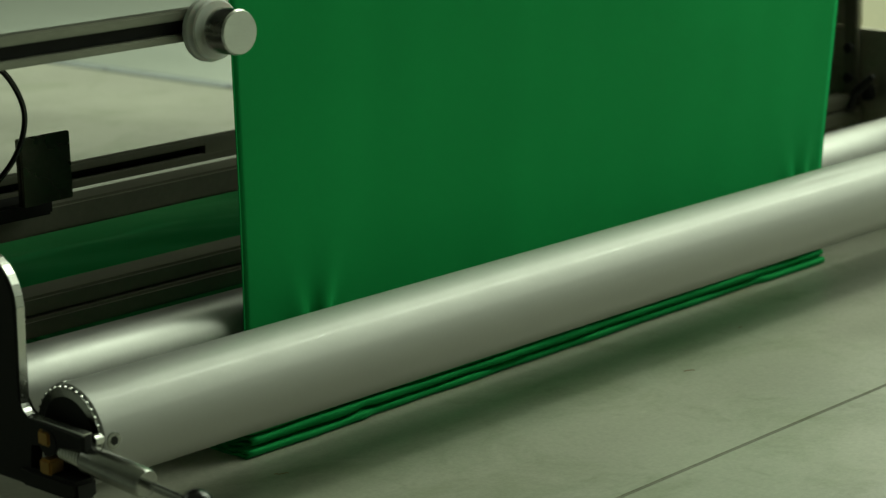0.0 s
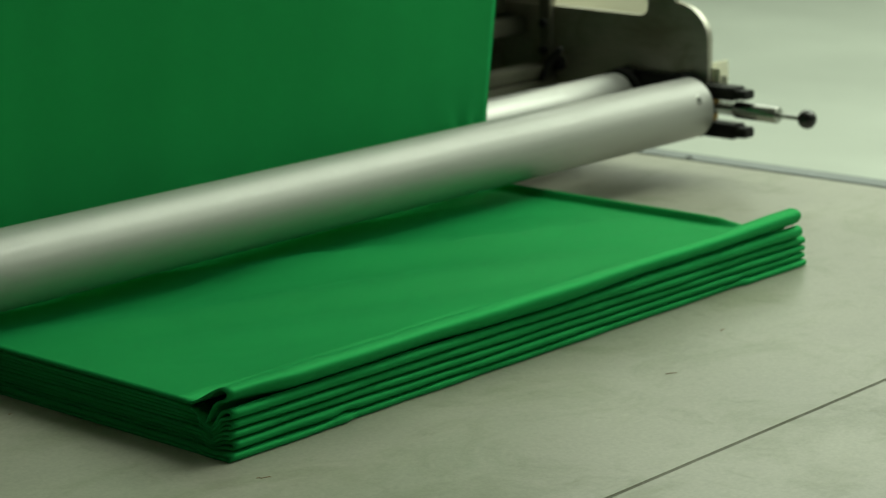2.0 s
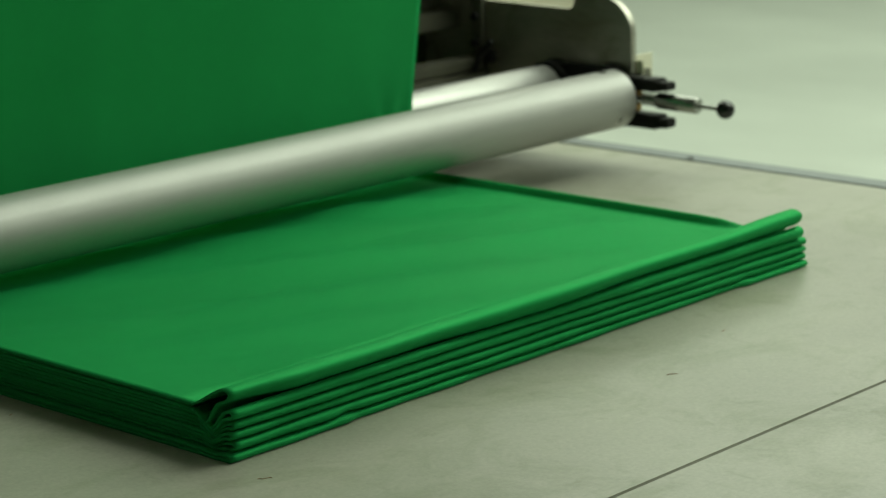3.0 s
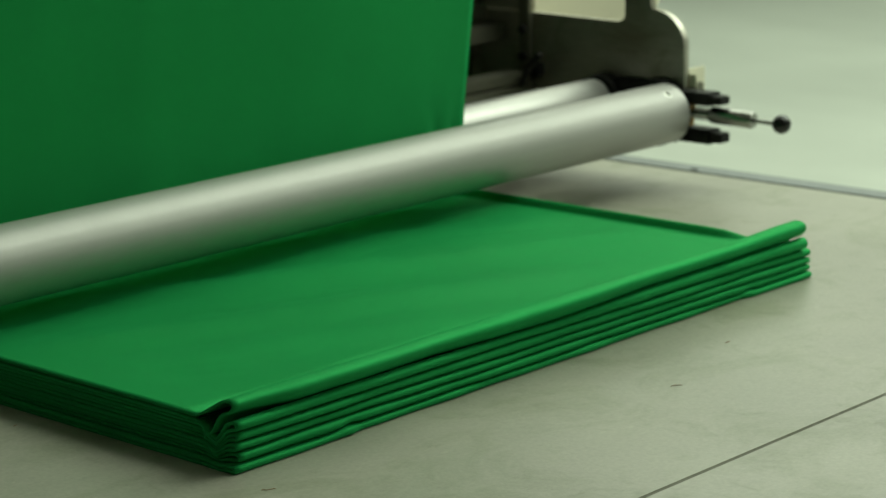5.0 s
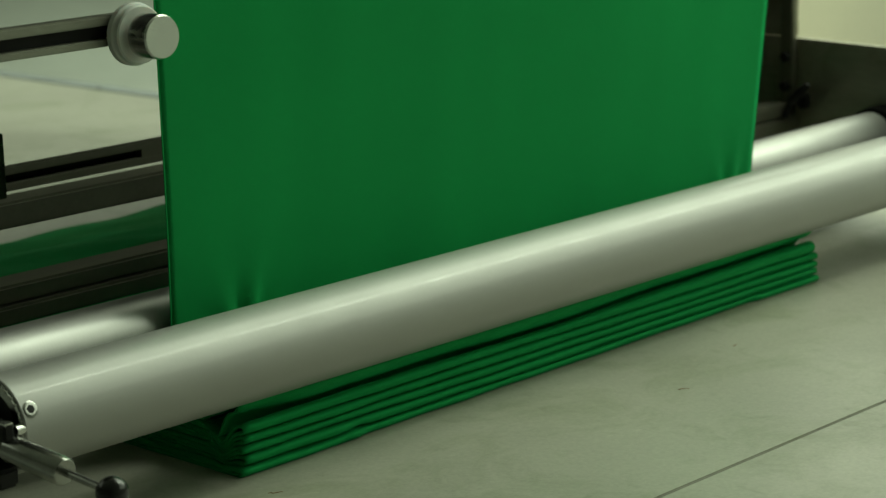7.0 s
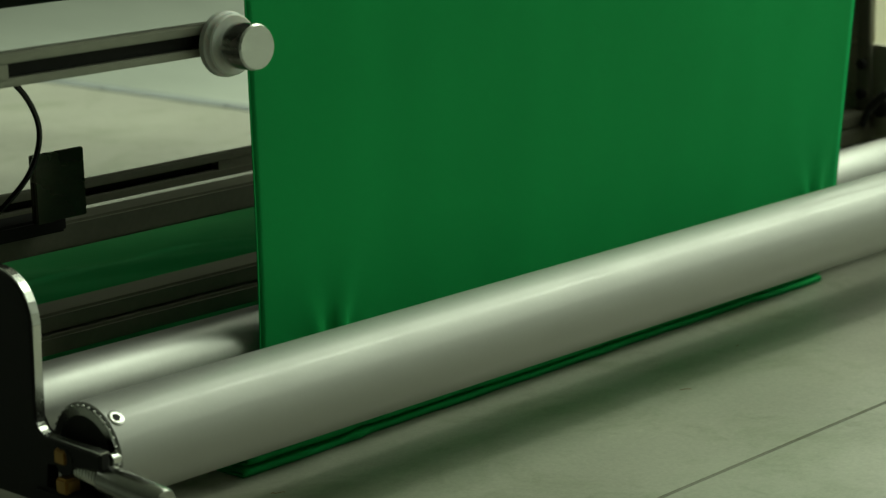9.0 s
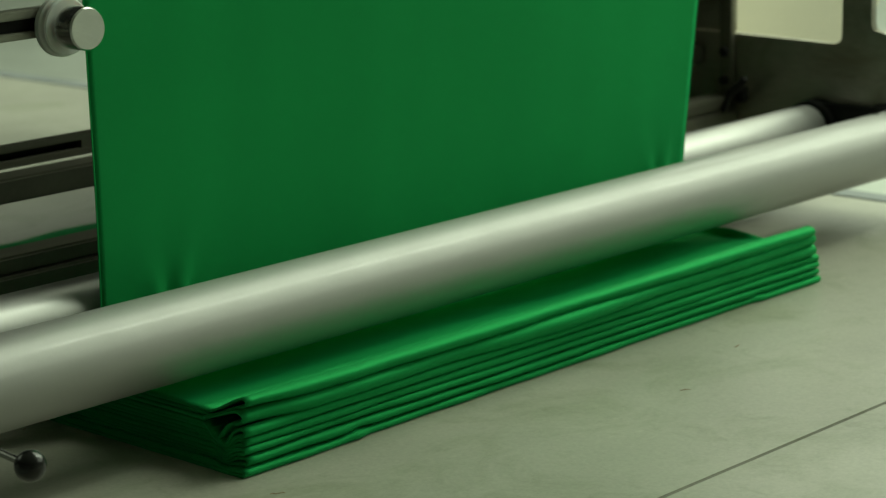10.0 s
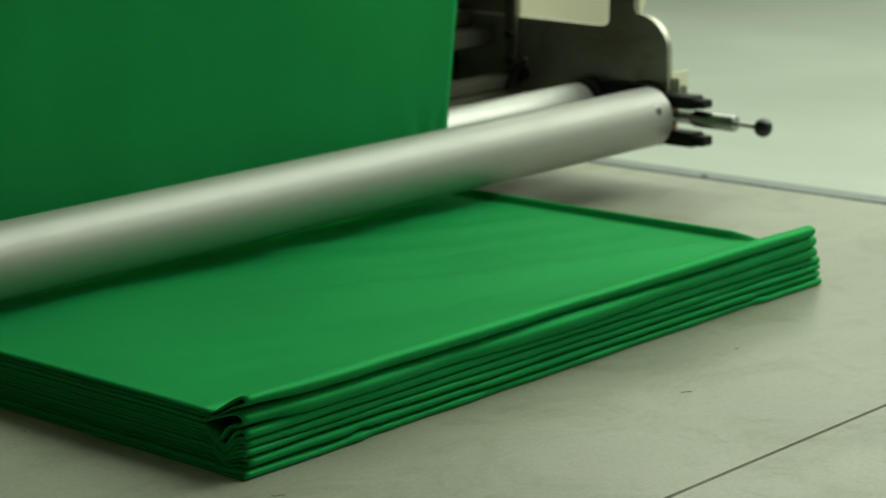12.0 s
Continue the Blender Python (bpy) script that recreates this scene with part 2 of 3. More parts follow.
def fold_mesh(k, under, over, low, high, y_from, y_to, seed, nose=0.0, top=False, origin=(0, 0, 0)):
    """Two plies of cloth, one over the other, from y_from back to y_to; a piece that begins at 0 has the open loop of the folded front edge.
    under, over: levels of the plies in the pile; low, high: levels of the creases under and over the front edge, all as functions of the place across, 0 to 1."""
    bm = bmesh.new()
    front = y_from == 0
    ys = [y_to - (y_to - HINGE) * i / 26 for i in range(27)] if y_to > HINGE + 0.01 else [HINGE]
    if front:
        ys += [HINGE - (HINGE - NOSE) * i / 14 for i in range(1, 15)]
    cols = 110
    rows = []
    side = (-0.006, 0.0015, -0.0010, 0.0018, 0.0, -0.0022, 0.0006)[k]
    short = (0.0, 0.0, 0.0, 0.0, 0.011, 0.015, 0.022)[k]
    for u in [i / cols for i in range(cols)] + [0.9925, 0.9950, 0.9970, 0.9985, 1.0]:
        x = 0.001 + 0.998 * u + side * (1 - u) - short * u
        gape = GAPE * (1 - 0.4 * u)
        yo = nose + 0.0032 * wobble(u * 5, k * 2.3, seed) + 0.0013 * wobble(u * 17, k * 1.3, seed + 5)
        if k == 0:
            yo += 0.0042 * ease(0.168, 0.176, u) * ease(0.868, 0.860, u)
        a, b = under(u), over(u)
        lo, hi = a + 0.25 * (b - a), a + 0.75 * (b - a)
        flo, fhi = low(u) + 0.5 * (PLY + gape), high(u) - 0.5 * (PLY + gape)
        if top:
            flo += 0.0055 * ease(0.10, 0.0, u)      # the raised lip is thin at its near end
        edge = 2.2 * ease(0.9905, 0.9990, u) - 0.8 * ease(0.950, 0.984, u) * ease(0.998, 0.988, u) + 0.3 * ease(0.015, 0.0, u)

        def level(y, upper):
            s = ease(HINGE, 0.010, y)
            line = min(1, max(0, (HINGE - y) / (HINGE - NOSE)))
            s = 0.30 * s + 0.70 * line if top and upper else 0.45 * s + 0.55 * line
            z = (hi if upper else lo) * (1 - s) + (fhi if upper else flo) * s
            if k < 6 and not (top and upper):
                z *= 1 - 0.34 * math.exp(-((y - 0.038) / 0.012) ** 2)
            back = ease(HINGE, HINGE + 0.08, y)
            if top and upper:
                inner = ease(0.0, 0.12, u) * ease(1.0, 0.85, u)
                z += back * inner * (0.0055 * wobble(u * 2.5 + y * 2, y * 7 - u * 2, seed + 3) + (0.007 + 0.010 * u) * wobble(u * 2 + y * 2, y * 16 + u * 6, seed + 7))
                z += 0.0035 * edge * back
                # short slack creases just behind the raised edge
                z += 0.0013 * inner * math.exp(-((y - 0.085) / 0.030) ** 2) * wobble(u * 9 - y * 30, y * 18 + u * 3, seed + 11)
            elif k:
                z += 0.0007 * back * wobble(u * 3, y * 6, seed + (4 if upper else 8))
            return z

        pts = [(x, y + yo, level(y, False)) for y in ys]
        if front:
            za, zb = level(NOSE, False), level(NOSE, True)
            rad, mid = 0.5 * (zb - za), 0.5 * (za + zb)
            for n in range(1, 12):
                a = radians(-90 + 15 * n)
                lean = (0.55 if top else 0.06) * rad * (1 + math.sin(a)) * math.cos(0.9 * a)
                pts.append((x, NOSE + yo - (0.95 if top else 1.25) * rad * math.cos(a) - lean, mid + rad * math.sin(a)))
        pts += [(x, y + yo, level(y, True)) for y in reversed(ys)]
        line = [bm.verts.new(Vector(p) - Vector(origin)) for p in pts]
        rows.append(line)
    split = None if front else len(ys) - 1
    for a, b in zip(rows, rows[1:]):
        for j in range(len(a) - 1):
            if j != split:
                bm.faces.new((a[j], a[j + 1], b[j + 1], b[j]))
    return bm


def thick(ob, t):
    mod = ob.modifiers.new("thickness", "SOLIDIFY")
    mod.thickness, mod.offset = t, 0
    return ob


def body_top(u):
    return 0.0525 - 0.0095 * u


def share(n, of=6):
    return lambda u: body_top(u) * n / of


def front_level(n):
    """The crease over the nth folded edge, uneven across the pile."""
    if n < 0:
        return lambda u: 0.0004 - 0.5 * GAPE

    def crease(u):
        z = TOPS_LEFT[n] * (1 - u) + TOPS_RIGHT[n] * u + 0.0016 * wobble(u * 4, n * 1.7 + 9, 3.0) + 0.0006 * wobble(u * 13, n + 20, 3.0)
        if n == 0:
            z += 0.0022 * math.exp(-((u - 0.160) / 0.012) ** 2) + 0.0018 * math.exp(-((u - 0.868) / 0.010) ** 2)
        if n == 4:
            z -= 0.0030 * math.exp(-((u - 0.45) / 0.16) ** 2)
        if n == 5:
            z += 0.0026 * math.exp(-((u - 0.62) / 0.17) ** 2) + 0.0030 * ease(0.80, 1.0, u) + 0.0020 * wobble(u * 3.3, 4.0, 8.0)
        return z
    return crease


pile = tagged(new("fabric_pile"), "stack of folded green fabric plies lying on the table", "fabric")
LIE = (-0.005, -0.011, TZ)      # where the pile lies on the table
pile.matrix_basis = pose(*LIE)
PIVOT = (0, HINGE, 0.050)
pressed = []
for k in range(5):
    nose = -0.0035 if k == 0 else 0.0
    levels = (share(k), share(k + 1), front_level(k - 1), front_level(k))
    ply = thick(part("folded_ply", fold_mesh(k, *levels, 0 if k < 3 else HINGE, 0.90, 1.0 + k, nose=nose), CLOTH, pile), PLY)
    if k >= 3:
        pressed.append(thick(part("folded_edge", fold_mesh(k, *levels, 0, HINGE, 1.0 + k, nose=nose, origin=PIVOT), CLOTH, ply), PLY))
        pressed[-1].matrix_basis = pose(*PIVOT)
thick(part("folded_ply", fold_mesh(5, share(5), share(6), front_level(4), front_level(5), HINGE, 0.90, 6.0, nose=0.0055, top=True), CLOTH, pile), PLY)
old_edge = thick(part("folded_edge", fold_mesh(5, share(5), share(6), (lambda u: front_level(4)(u) - 0.0015), front_level(5), 0, HINGE, 6.0, nose=0.0055, top=True, origin=PIVOT), CLOTH, pile, "raised folded edge of the upper ply"), 0.0025)
old_edge.matrix_basis = pose(*PIVOT)

new_ply = tagged(new("fabric_ply"), "newly laid green fabric ply with a raised folded edge", "fabric")
ply_under, ply_over = (lambda u: body_top(u) + 0.0005), (lambda u: body_top(u) + 0.0085)
ply_low, ply_high = (lambda u: 0.0675 - 0.003 * u), (lambda u: 0.0868 - 0.004 * u + 0.002 * wobble(u * 3.0, 2.0, 5.0))
thick(part("ply_sheet", fold_mesh(6, ply_under, ply_over, ply_low, ply_high, HINGE, 0.66, 12.0, top=True), CLOTH, new_ply), PLY)
new_edge = thick(part("folded_edge", fold_mesh(6, ply_under, ply_over, ply_low, ply_high, 0, HINGE, 12.0, top=True, origin=PIVOT), CLOTH, new_ply, "raised folded edge of the ply"), 0.0025)
new_edge.matrix_basis = pose(*PIVOT)


# ---------------------------------------------------------------- the hanging cloth
def web_point(u, z):
    """The hanging cloth: u across, 0 to 1, with puckers where the rollers grip it near both edges."""
    x0 = -0.005 + 0.010 * (z - 0.13)
    x1 = 0.994 + 0.148 * max(0, z - 0.13)
    x = x0 + (x1 - x0) * u
    y = -0.003 + 0.0050 * wobble(u * 3.0, z * 2.5, 2.0) + 0.0010 * wobble(u * 14.0, z * 3.0, 6.0)
    for px, amp in ((0.090, 0.0078), (0.936, 0.0056)):
        dx, dz = x - px, max(0, z - 0.126)
        wide = 1 + 22 * dz
        ridge = math.exp(-((dx - 0.012 * wide) / (0.0060 * wide)) ** 2) + 0.8 * math.exp(-((dx + 0.014 * wide) / (0.0075 * wide)) ** 2) - 0.5 * math.exp(-(dx / (0.007 * wide)) ** 2)
        y -= amp * (0.9 * math.exp(-dz / 0.016) + 0.26 * math.exp(-dz / 0.05)) * (ridge + 0.25 * math.sin(dx / (0.006 * wide)) * math.exp(-(dx / (0.035 * wide)) ** 2))
    return (x, y, z)


def web_mesh(u0, u1, cols):
    bm = bmesh.new()
    zs = [0.060 + 0.465 * i / 78 for i in range(79)]
    over = arc(0.04, 0.525, 0.043, 180, 60, 8)[1:]
    rows = []
    for i in range(cols + 1):
        u = u0 + (u1 - u0) * i / cols
        pts = [web_point(u, z) for z in zs]
        pts += [(pts[-1][0], y, z) for y, z in over]
        rows.append([bm.verts.new(p) for p in pts])
    for a, b in zip(rows, rows[1:]):
        for j in range(len(a) - 1):
            bm.faces.new((a[j], a[j + 1], b[j + 1], b[j]))
    return bm


def hanging_cloth():
    ob = tagged(new("hanging_fabric"), "smooth green fabric web running down behind the front roller", "fabric")
    thick(part("web", web_mesh(0.0016, 0.9984, 130), CLOTH, ob), 0.0008)
    for u0, u1 in ((0.0, 0.0016), (0.9984, 1.0)):
        selvage = thick(part("selvage", web_mesh(u0, u1, 4), CLOTH, ob, "selvage edge of the fabric"), 0.0009)
        for p in selvage.data.polygons:
            p.use_smooth = False
    return ob


web = hanging_cloth()


# ---------------------------------------------------------------- the spreading machine
machine = tagged(new("spreading_machine"), "steel fabric spreading machine with two aluminium rollers", "machine")


def roller(name, y, z, r, x0, x1, label, mat=ALU):
    body = bmesh.new()
    lathe(body, (x0, 0, 0), (1, 0, 0), ((0.006, r - 0.009), (0, r - 0.008), (0, r - 0.0012), (0.0012, r), (x1 - x0 - 0.0012, r), (x1 - x0, r - 0.0012), (x1 - x0, r - 0.008), (x1 - x0 - 0.006, r - 0.009)), 96)
    ob = part(name, body, mat, machine, label)
    ob.matrix_basis = pose(0, y, z)
    return ob


front = roller("front_roller", AY, AZ, R, -0.292, 1.352, "satin aluminium roller with end screws")
rear = roller("rear_roller", 0.043, AZ + 0.005, 0.036, -0.292, 1.352, "pale satin aluminium roller", PALE_ALU)
for rol, r in ((front, R), (rear, 0.036)):
    for x, s in ((-0.292, -1), (1.352, 1)):
        cap = bmesh.new()
        lathe(cap, (x - s * 0.004, 0, 0), (s, 0, 0), ((0, r - 0.010), (0.006, r - 0.010), (0.008, r - 0.014), (0.008, 0.012), (0.030, 0.012)), 32)
        part("end_cap", cap, DARK, rol, "black end cap with a journal")
        ring = bmesh.new()
        lathe(ring, (x, 0, 0), (s, 0, 0), ((0, r - 0.0085), (0, r - 0.0025), (0.0025, r - 0.0028), (0.0025, r - 0.0085)), 48)
        for i in range(36):
            a = 2 * math.pi * i / 36
            reach, tooth = (r - 0.0028, 0.0016) if s < 0 else (r - 0.0012, 0.0030)
            if s < 0 or i % 3 == 0:
                lathe(ring, (x, reach * math.cos(a), reach * math.sin(a)), (s, 0, 0), ((0, tooth), (0.0026, tooth * 0.94), (0.0034, tooth * 0.5)), 6)
        part("toothed_ring", ring, CHROME if s < 0 else DARK, rol, "ring of small teeth round the roller's end")
        for a in ((0, 120, 240) if rol is front else ()):
            d = Vector((0, -math.cos(radians(a)), math.sin(radians(a))))
            at = -0.282 if s < 0 else 1.318
            sc = bmesh.new()
            lathe(sc, Vector((at, 0, 0)) + d * (r - 0.002), d, ((0, 0.0078), (0.0022, 0.0078), (0.0026, 0.0070), (0.0026, 0.0046)), 20)
            screw = part("screw", sc, CHROME, rol, "steel socket screw")
            # the hollow's shade as a black hexagon laid on the screw head
            hole = bmesh.new()
            lathe(hole, Vector((at, 0, 0)) + d * (r + 0.0004), d, ((0, 0.0042), (0.0005, 0.0042), (0.0006, 0.0036)), 6)
            part("socket", hole, DARK, screw, "black hexagon for the shade in the socket")


def cross_bar(name, x0, x1, y0, y1, z0, z1, label, mat=BAR):
    return part(name, box(bmesh.new(), x0, x1, y0, y1, z0, z1, 0.003), mat, machine, label)


# slotted rail, tubes and lower beam behind the cloth
rail = bmesh.new()
box(rail, -0.30, 1.385, 0.300, 0.312, 0.247, 0.256, 0.001)
box(rail, -0.30, 1.385, 0.300, 0.312, 0.229, 0.238, 0.001)
box(rail, 0.2175, 1.385, 0.3005, 0.312, 0.2295, 0.2555)
slotted = part("slotted_rail", rail, BAR, machine, "grey steel rail with a long slot")
# black strip in place of the shade seen through the rail's slot
part("slot_shade", box(bmesh.new(), -0.30, 0.222, 0.313, 0.320, 0.231, 0.254), DARK, slotted, "black strip for the shade behind the slot")
cross_bar("cross_tube", -0.305, 1.385, 0.255, 0.295, 0.199, 0.228, "grey square cross tube")
cross_bar("lower_beam", -0.305, 1.385, 0.190, 0.230, 0.113, 0.133, "dark grey lower beam")
cross_bar("beam_cover", -0.305, 1.385, 0.196, 0.240, 0.1345, 0.154, "grey cover strip on the lower beam")
part("upper_bar", lathe(bmesh.new(), (-0.305, 0.04, 0.525), (1, 0, 0), ((0, 0.037), (0.002, 0.039), (1.688, 0.039), (1.69, 0.037)), 40), DARK, machine, "dark round bar that carries the cloth")

# unseen tray, added to keep overhead light off the beams and pile
cross_bar("shade_tray", -0.304, 1.384, 0.20, 1.2, 0.64, 0.66, "dark unseen tray added to shade the machine's inside", DARK)

part("inner_panel", box(bmesh.new(), 1.10, 1.384, 0.335, 0.343, 0.075, 0.60, 0.001), SHEET, machine, "dark steel inner panel")
# unseen side covers, added to stop side light from reaching the inside
for x0 in (-0.317, 1.385):
    part("shade_skirt", box(bmesh.new(), x0, x0 + 0.012, 0.345, 1.184, 0.075, 0.638, 0.002), BAR, machine, "grey unseen side skirt added to darken the inside")
# only its lower edge shows; the rest shades the inside
part("rear_skirt", box(bmesh.new(), -0.304, 1.384, 1.185, 1.2, 0.335, 0.639, 0.002), BAR, machine, "grey rear skirt under the tray")
# unseen block for the machine's tall upper body, added for the shade it casts
part("shade_hood", box(bmesh.new(), -0.304, 1.384, 0.22, 1.2, 0.661, 1.15, 0.02), BAR, machine, "grey unseen hood added to shade the pile and table")

# clamp bracket on the slotted rail
br = bmesh.new()
box(br, -0.110, -0.088, 0.196, 0.1995, 0.246, 0.315, 0.001)
box(br, -0.110, -0.046, 0.200, 0.206, 0.246, 0.315, 0.001)
bracket = part("angle_bracket", br, SHEET, machine, "bent steel angle bracket")
part("clamp_block", box(bmesh.new(), -0.150, -0.06, 0.215, 0.254, 0.229, 0.246, 0.003), DARK, bracket, "black clamp block")

# guide disc on its slotted arm beside the cloth
arm = bmesh.new()
box(arm, -0.305, -0.055, -0.026, -0.010, 0.4475, 0.4570, 0.0015)
box(arm, -0.305, -0.055, -0.026, -0.010, 0.4275, 0.4350, 0.0015)
box(arm, -0.070, -0.040, -0.026, -0.010, 0.4352, 0.4473)
box(arm, -0.305, -0.293, -0.026, -0.010, 0.4352, 0.4473)
guide = part("guide_arm", arm, ARM, machine, "dull aluminium arm with a long slot")
# the open slot's shade, put in as a black strip
part("slot_shade", box(bmesh.new(), -0.305, -0.070, -0.018, -0.012, 0.4352, 0.4473), DARK, guide, "black strip for the shade in the arm's slot")
part("guide_disc", lathe(bmesh.new(), (-0.053, -0.027, 0.437), (0, -1, 0), ((0, 0.0285), (0.002, 0.0305), (0.008, 0.0305), (0.0095, 0.0290), (0.0105, 0.0285), (0.0145, 0.0285), (0.016, 0.0270)), 48), NYLON, guide, "white nylon guide disc")
part("clamp_knob", lathe(bmesh.new(), (-0.053, -0.044, 0.437), (0, -1, 0), ((0, 0.014), (0.004, 0.014), (0.004, 0.0205), (0.005, 0.0215), (0.029, 0.0215), (0.031, 0.0200)), 48), BRIGHT, guide, "bright steel clamp knob")

# black cable
cur = bpy.data.curves.new("cable", "CURVE")
cur.dimensions, cur.bevel_depth, cur.bevel_resolution = "3D", 0.0028, 3
sp = cur.splines.new("BEZIER")
pts = ((-0.238, 0.10, 0.44), (-0.180, 0.10, 0.385), (-0.168, 0.11, 0.340), (-0.190, 0.14, 0.285), (-0.225, 0.20, 0.24))
sp.bezier_points.add(len(pts) - 1)
for bp, p in zip(sp.bezier_points, pts):
    bp.co = p
    bp.handle_left_type = bp.handle_right_type = "AUTO"
cur.materials.append(BLACK)
cable = new("cable", cur)
cable.parent = machine
tagged(cable, "thin black cable")

# right side plate, with its opening, post and panel
px0, px1 = 1.385, 1.397
outline = [(0.34, 0.07), (0.34, 0.250), (0.20, 0.250), (0.19, 0.2475)] + arc(0.016, 0.258, 0.012, 280, 180, 4) + [(0.004, 0.62), (-0.043, 0.62), (-0.045, 0.280)] + arc(-0.052, 0.210, 0.060, 85, 175, 10) + [(-0.111, 0.15), (-0.105, 0.07)]
side_r = part("side_plate", plate(bmesh.new(), list(reversed(outline)), px0, px1), STEEL, machine, "brushed steel side plate with a rounded corner")
part("side_post", box(bmesh.new(), px0, px1, 0.201, 0.338, 0.251, 0.62, 0.002), STEEL, machine, "steel post of the side frame")
# the panel's slope is added so that it catches the overhead light
cover = bmesh.new()
box(cover, -0.006, 0.006, 0.045, 0.80, 0.0, 0.52, 0.003)
bmesh.ops.rotate(cover, verts=cover.verts, cent=(0, 0, 0), matrix=Matrix.Rotation(radians(36), 3, "Y"))
bmesh.ops.translate(cover, verts=cover.verts, vec=(1.452, 0, 0.17))
part("side_panel", cover, BEIGE, machine, "sloping beige painted cover panel")
part("panel_spacer", box(bmesh.new(), 1.398, 1.447, 0.30, 0.33, 0.172, 0.19, 0.002), BAR, machine)
tab = box(bmesh.new(), 1.3975, 1.440, -0.110, -0.107, 0.138, 0.180, 0.0008)
box(tab, 1.3975, 1.4005, -0.124, -0.1105, 0.142, 0.172, 0.0008)
stop = part("stop_bracket", tab, BEIGE, machine, "small pale bent stop bracket")
# grey tab, added to make the inner face of the bracket darker
part("inner_tab", box(bmesh.new(), 1.402, 1.422, -0.122, -0.1105, 0.140, 0.158, 0.002), BAR, stop, "small grey tab for the bracket's darker inner face")
part("bearing", lathe(bmesh.new(), (1.356, 0.043, AZ), (1, 0, 0), ((0, 0.030), (0, 0.046), (0.028, 0.048)), 32), DARK, machine, "black bearing block")
part("bearing", lathe(bmesh.new(), (1.360, AY + 0.03, AZ + 0.004), (1, 0, 0), ((0, 0.030), (0, 0.044), (0.0245, 0.046)), 32), DARK, machine, "black bearing block")
part("bearing_housing", box(bmesh.new(), 1.367, 1.3845, -0.100, 0.064, 0.080, 0.160, 0.018), DARK, machine, "black bearing housing")
mount = part("bar_mount", box(bmesh.new(), 1.372, 1.3845, 0.196, 0.218, 0.100, 0.618, 0.002), BAR, machine, "dark steel upright that holds the cross bars")
for z in (0.178, 0.222):
    part("bolt", lathe(bmesh.new(), (1.3725, 0.207, z), (-1, 0, 0), ((0, 0.0085), (0.006, 0.0085), (0.0075, 0.0070)), 6), DARK, mount, "black bolt head")
hook = bmesh.new()
box(hook, 1.352, 1.3715, 0.160, 0.176, 0.150, 0.172, 0.003)
lathe(hook, (1.350, 0.182, 0.160), (-0.1, -0.75, 0.65), ((0, 0.006), (0.004, 0.0075), (0.040, 0.0055), (0.044, 0.0035)), 14)
lathe(hook, (1.350, 0.182, 0.158), (0.0, 0.4, -0.9), ((0, 0.006), (0.024, 0.005), (0.026, 0.003)), 12)
part("clamp_lever", hook, DARK, machine, "small black clamp lever")

# left side plate, seen from outside
lx0, lx1 = -0.317, -0.305
outline = [(0.34, 0.07), (0.34, 0.62), (0.0, 0.62), (0.0, 0.275)] + arc(-0.020, 0.228, 0.046, 80, 178, 8) + [(-0.062, 0.150)] + arc(-0.076, 0.147, 0.014, 0, -90, 5) + [(-0.150, 0.132), (-0.150, 0.117), (-0.075, 0.112), (-0.075, 0.07)]
part("side_plate", plate(bmesh.new(), list(reversed(outline)), lx0, lx1, 0.0025), DARK, machine, "black side plate with a worn bright edge")
edge = bmesh.new()
ob_edge = [(-0.001, 0.275)] + arc(-0.020, 0.228, 0.046, 80, 178, 8) + [(-0.062, 0.150)] + arc(-0.076, 0.147, 0.014, 0, -90, 5) + [(-0.150, 0.132)]
for (ya, za), (yb, zb) in zip(ob_edge, ob_edge[1:]):
    n = Vector((0, zb - za, ya - yb)).normalized() * 0.0012
    n = -n if n.y > 0 and n.z < 0 else n
    quad = [edge.verts.new((x, y + n.y * k, z + n.z * k)) for k in (-1, 1) for x, y, z in ((lx0 + 0.002, ya, za), (lx1 - 0.002, ya, za), (lx1 - 0.002, yb, zb), (lx0 + 0.002, yb, zb))]
    bmesh.ops.convex_hull(edge, input=quad)
part("edge_strip", edge, BRIGHT, machine, "bright worn edge of the side plate")


def plunger(x, y0, z, y_ball, z_ball, start):
    """A spring plunger that points along -y, with a black ball knob."""
    a, b = Vector((x, y0, z)), Vector((x, y_ball, z_ball))
    d = (b - a).normalized()
    length = (b - a).length
    ob = part("plunger", lathe(bmesh.new(), a + d * start, d, ((0, 0.0105), (0.003, 0.0130), (0.076, 0.0130), (0.079, 0.0112)), 24), CHROME, machine, "bright steel spring plunger")
    part("rod", lathe(bmesh.new(), a, d, ((0, 0.0042), (length, 0.0035)), 12), CHROME, ob)
    coil, prev = bmesh.new(), None
    side = d.orthogonal().normalized()
    other = d.cross(side)
    for i in range(121):
        turn = 2 * math.pi * i / 17
        out = side * math.cos(turn) + other * math.sin(turn)
        c = a + d * (0.003 + (start - 0.0055) * i / 120) + out * 0.0090
        ring = [coil.verts.new(c + (out * math.cos(w) + d * math.sin(w)) * 0.0015) for w in (2 * math.pi * n / 8 for n in range(8))]
        if prev:
            for n in range(8):
                coil.faces.new((prev[n], prev[(n + 1) % 8], ring[(n + 1) % 8], ring[n]))
        prev = ring
    part("spring", coil, BRIGHT, ob, "steel coil spring")
    ball = bmesh.new()
    bmesh.ops.create_uvsphere(ball, u_segments=24, v_segments=16, radius=0.0145)
    bmesh.ops.translate(ball, verts=ball.verts, vec=b)
    part("ball_knob", ball, BLACK, ob, "glossy black ball knob")


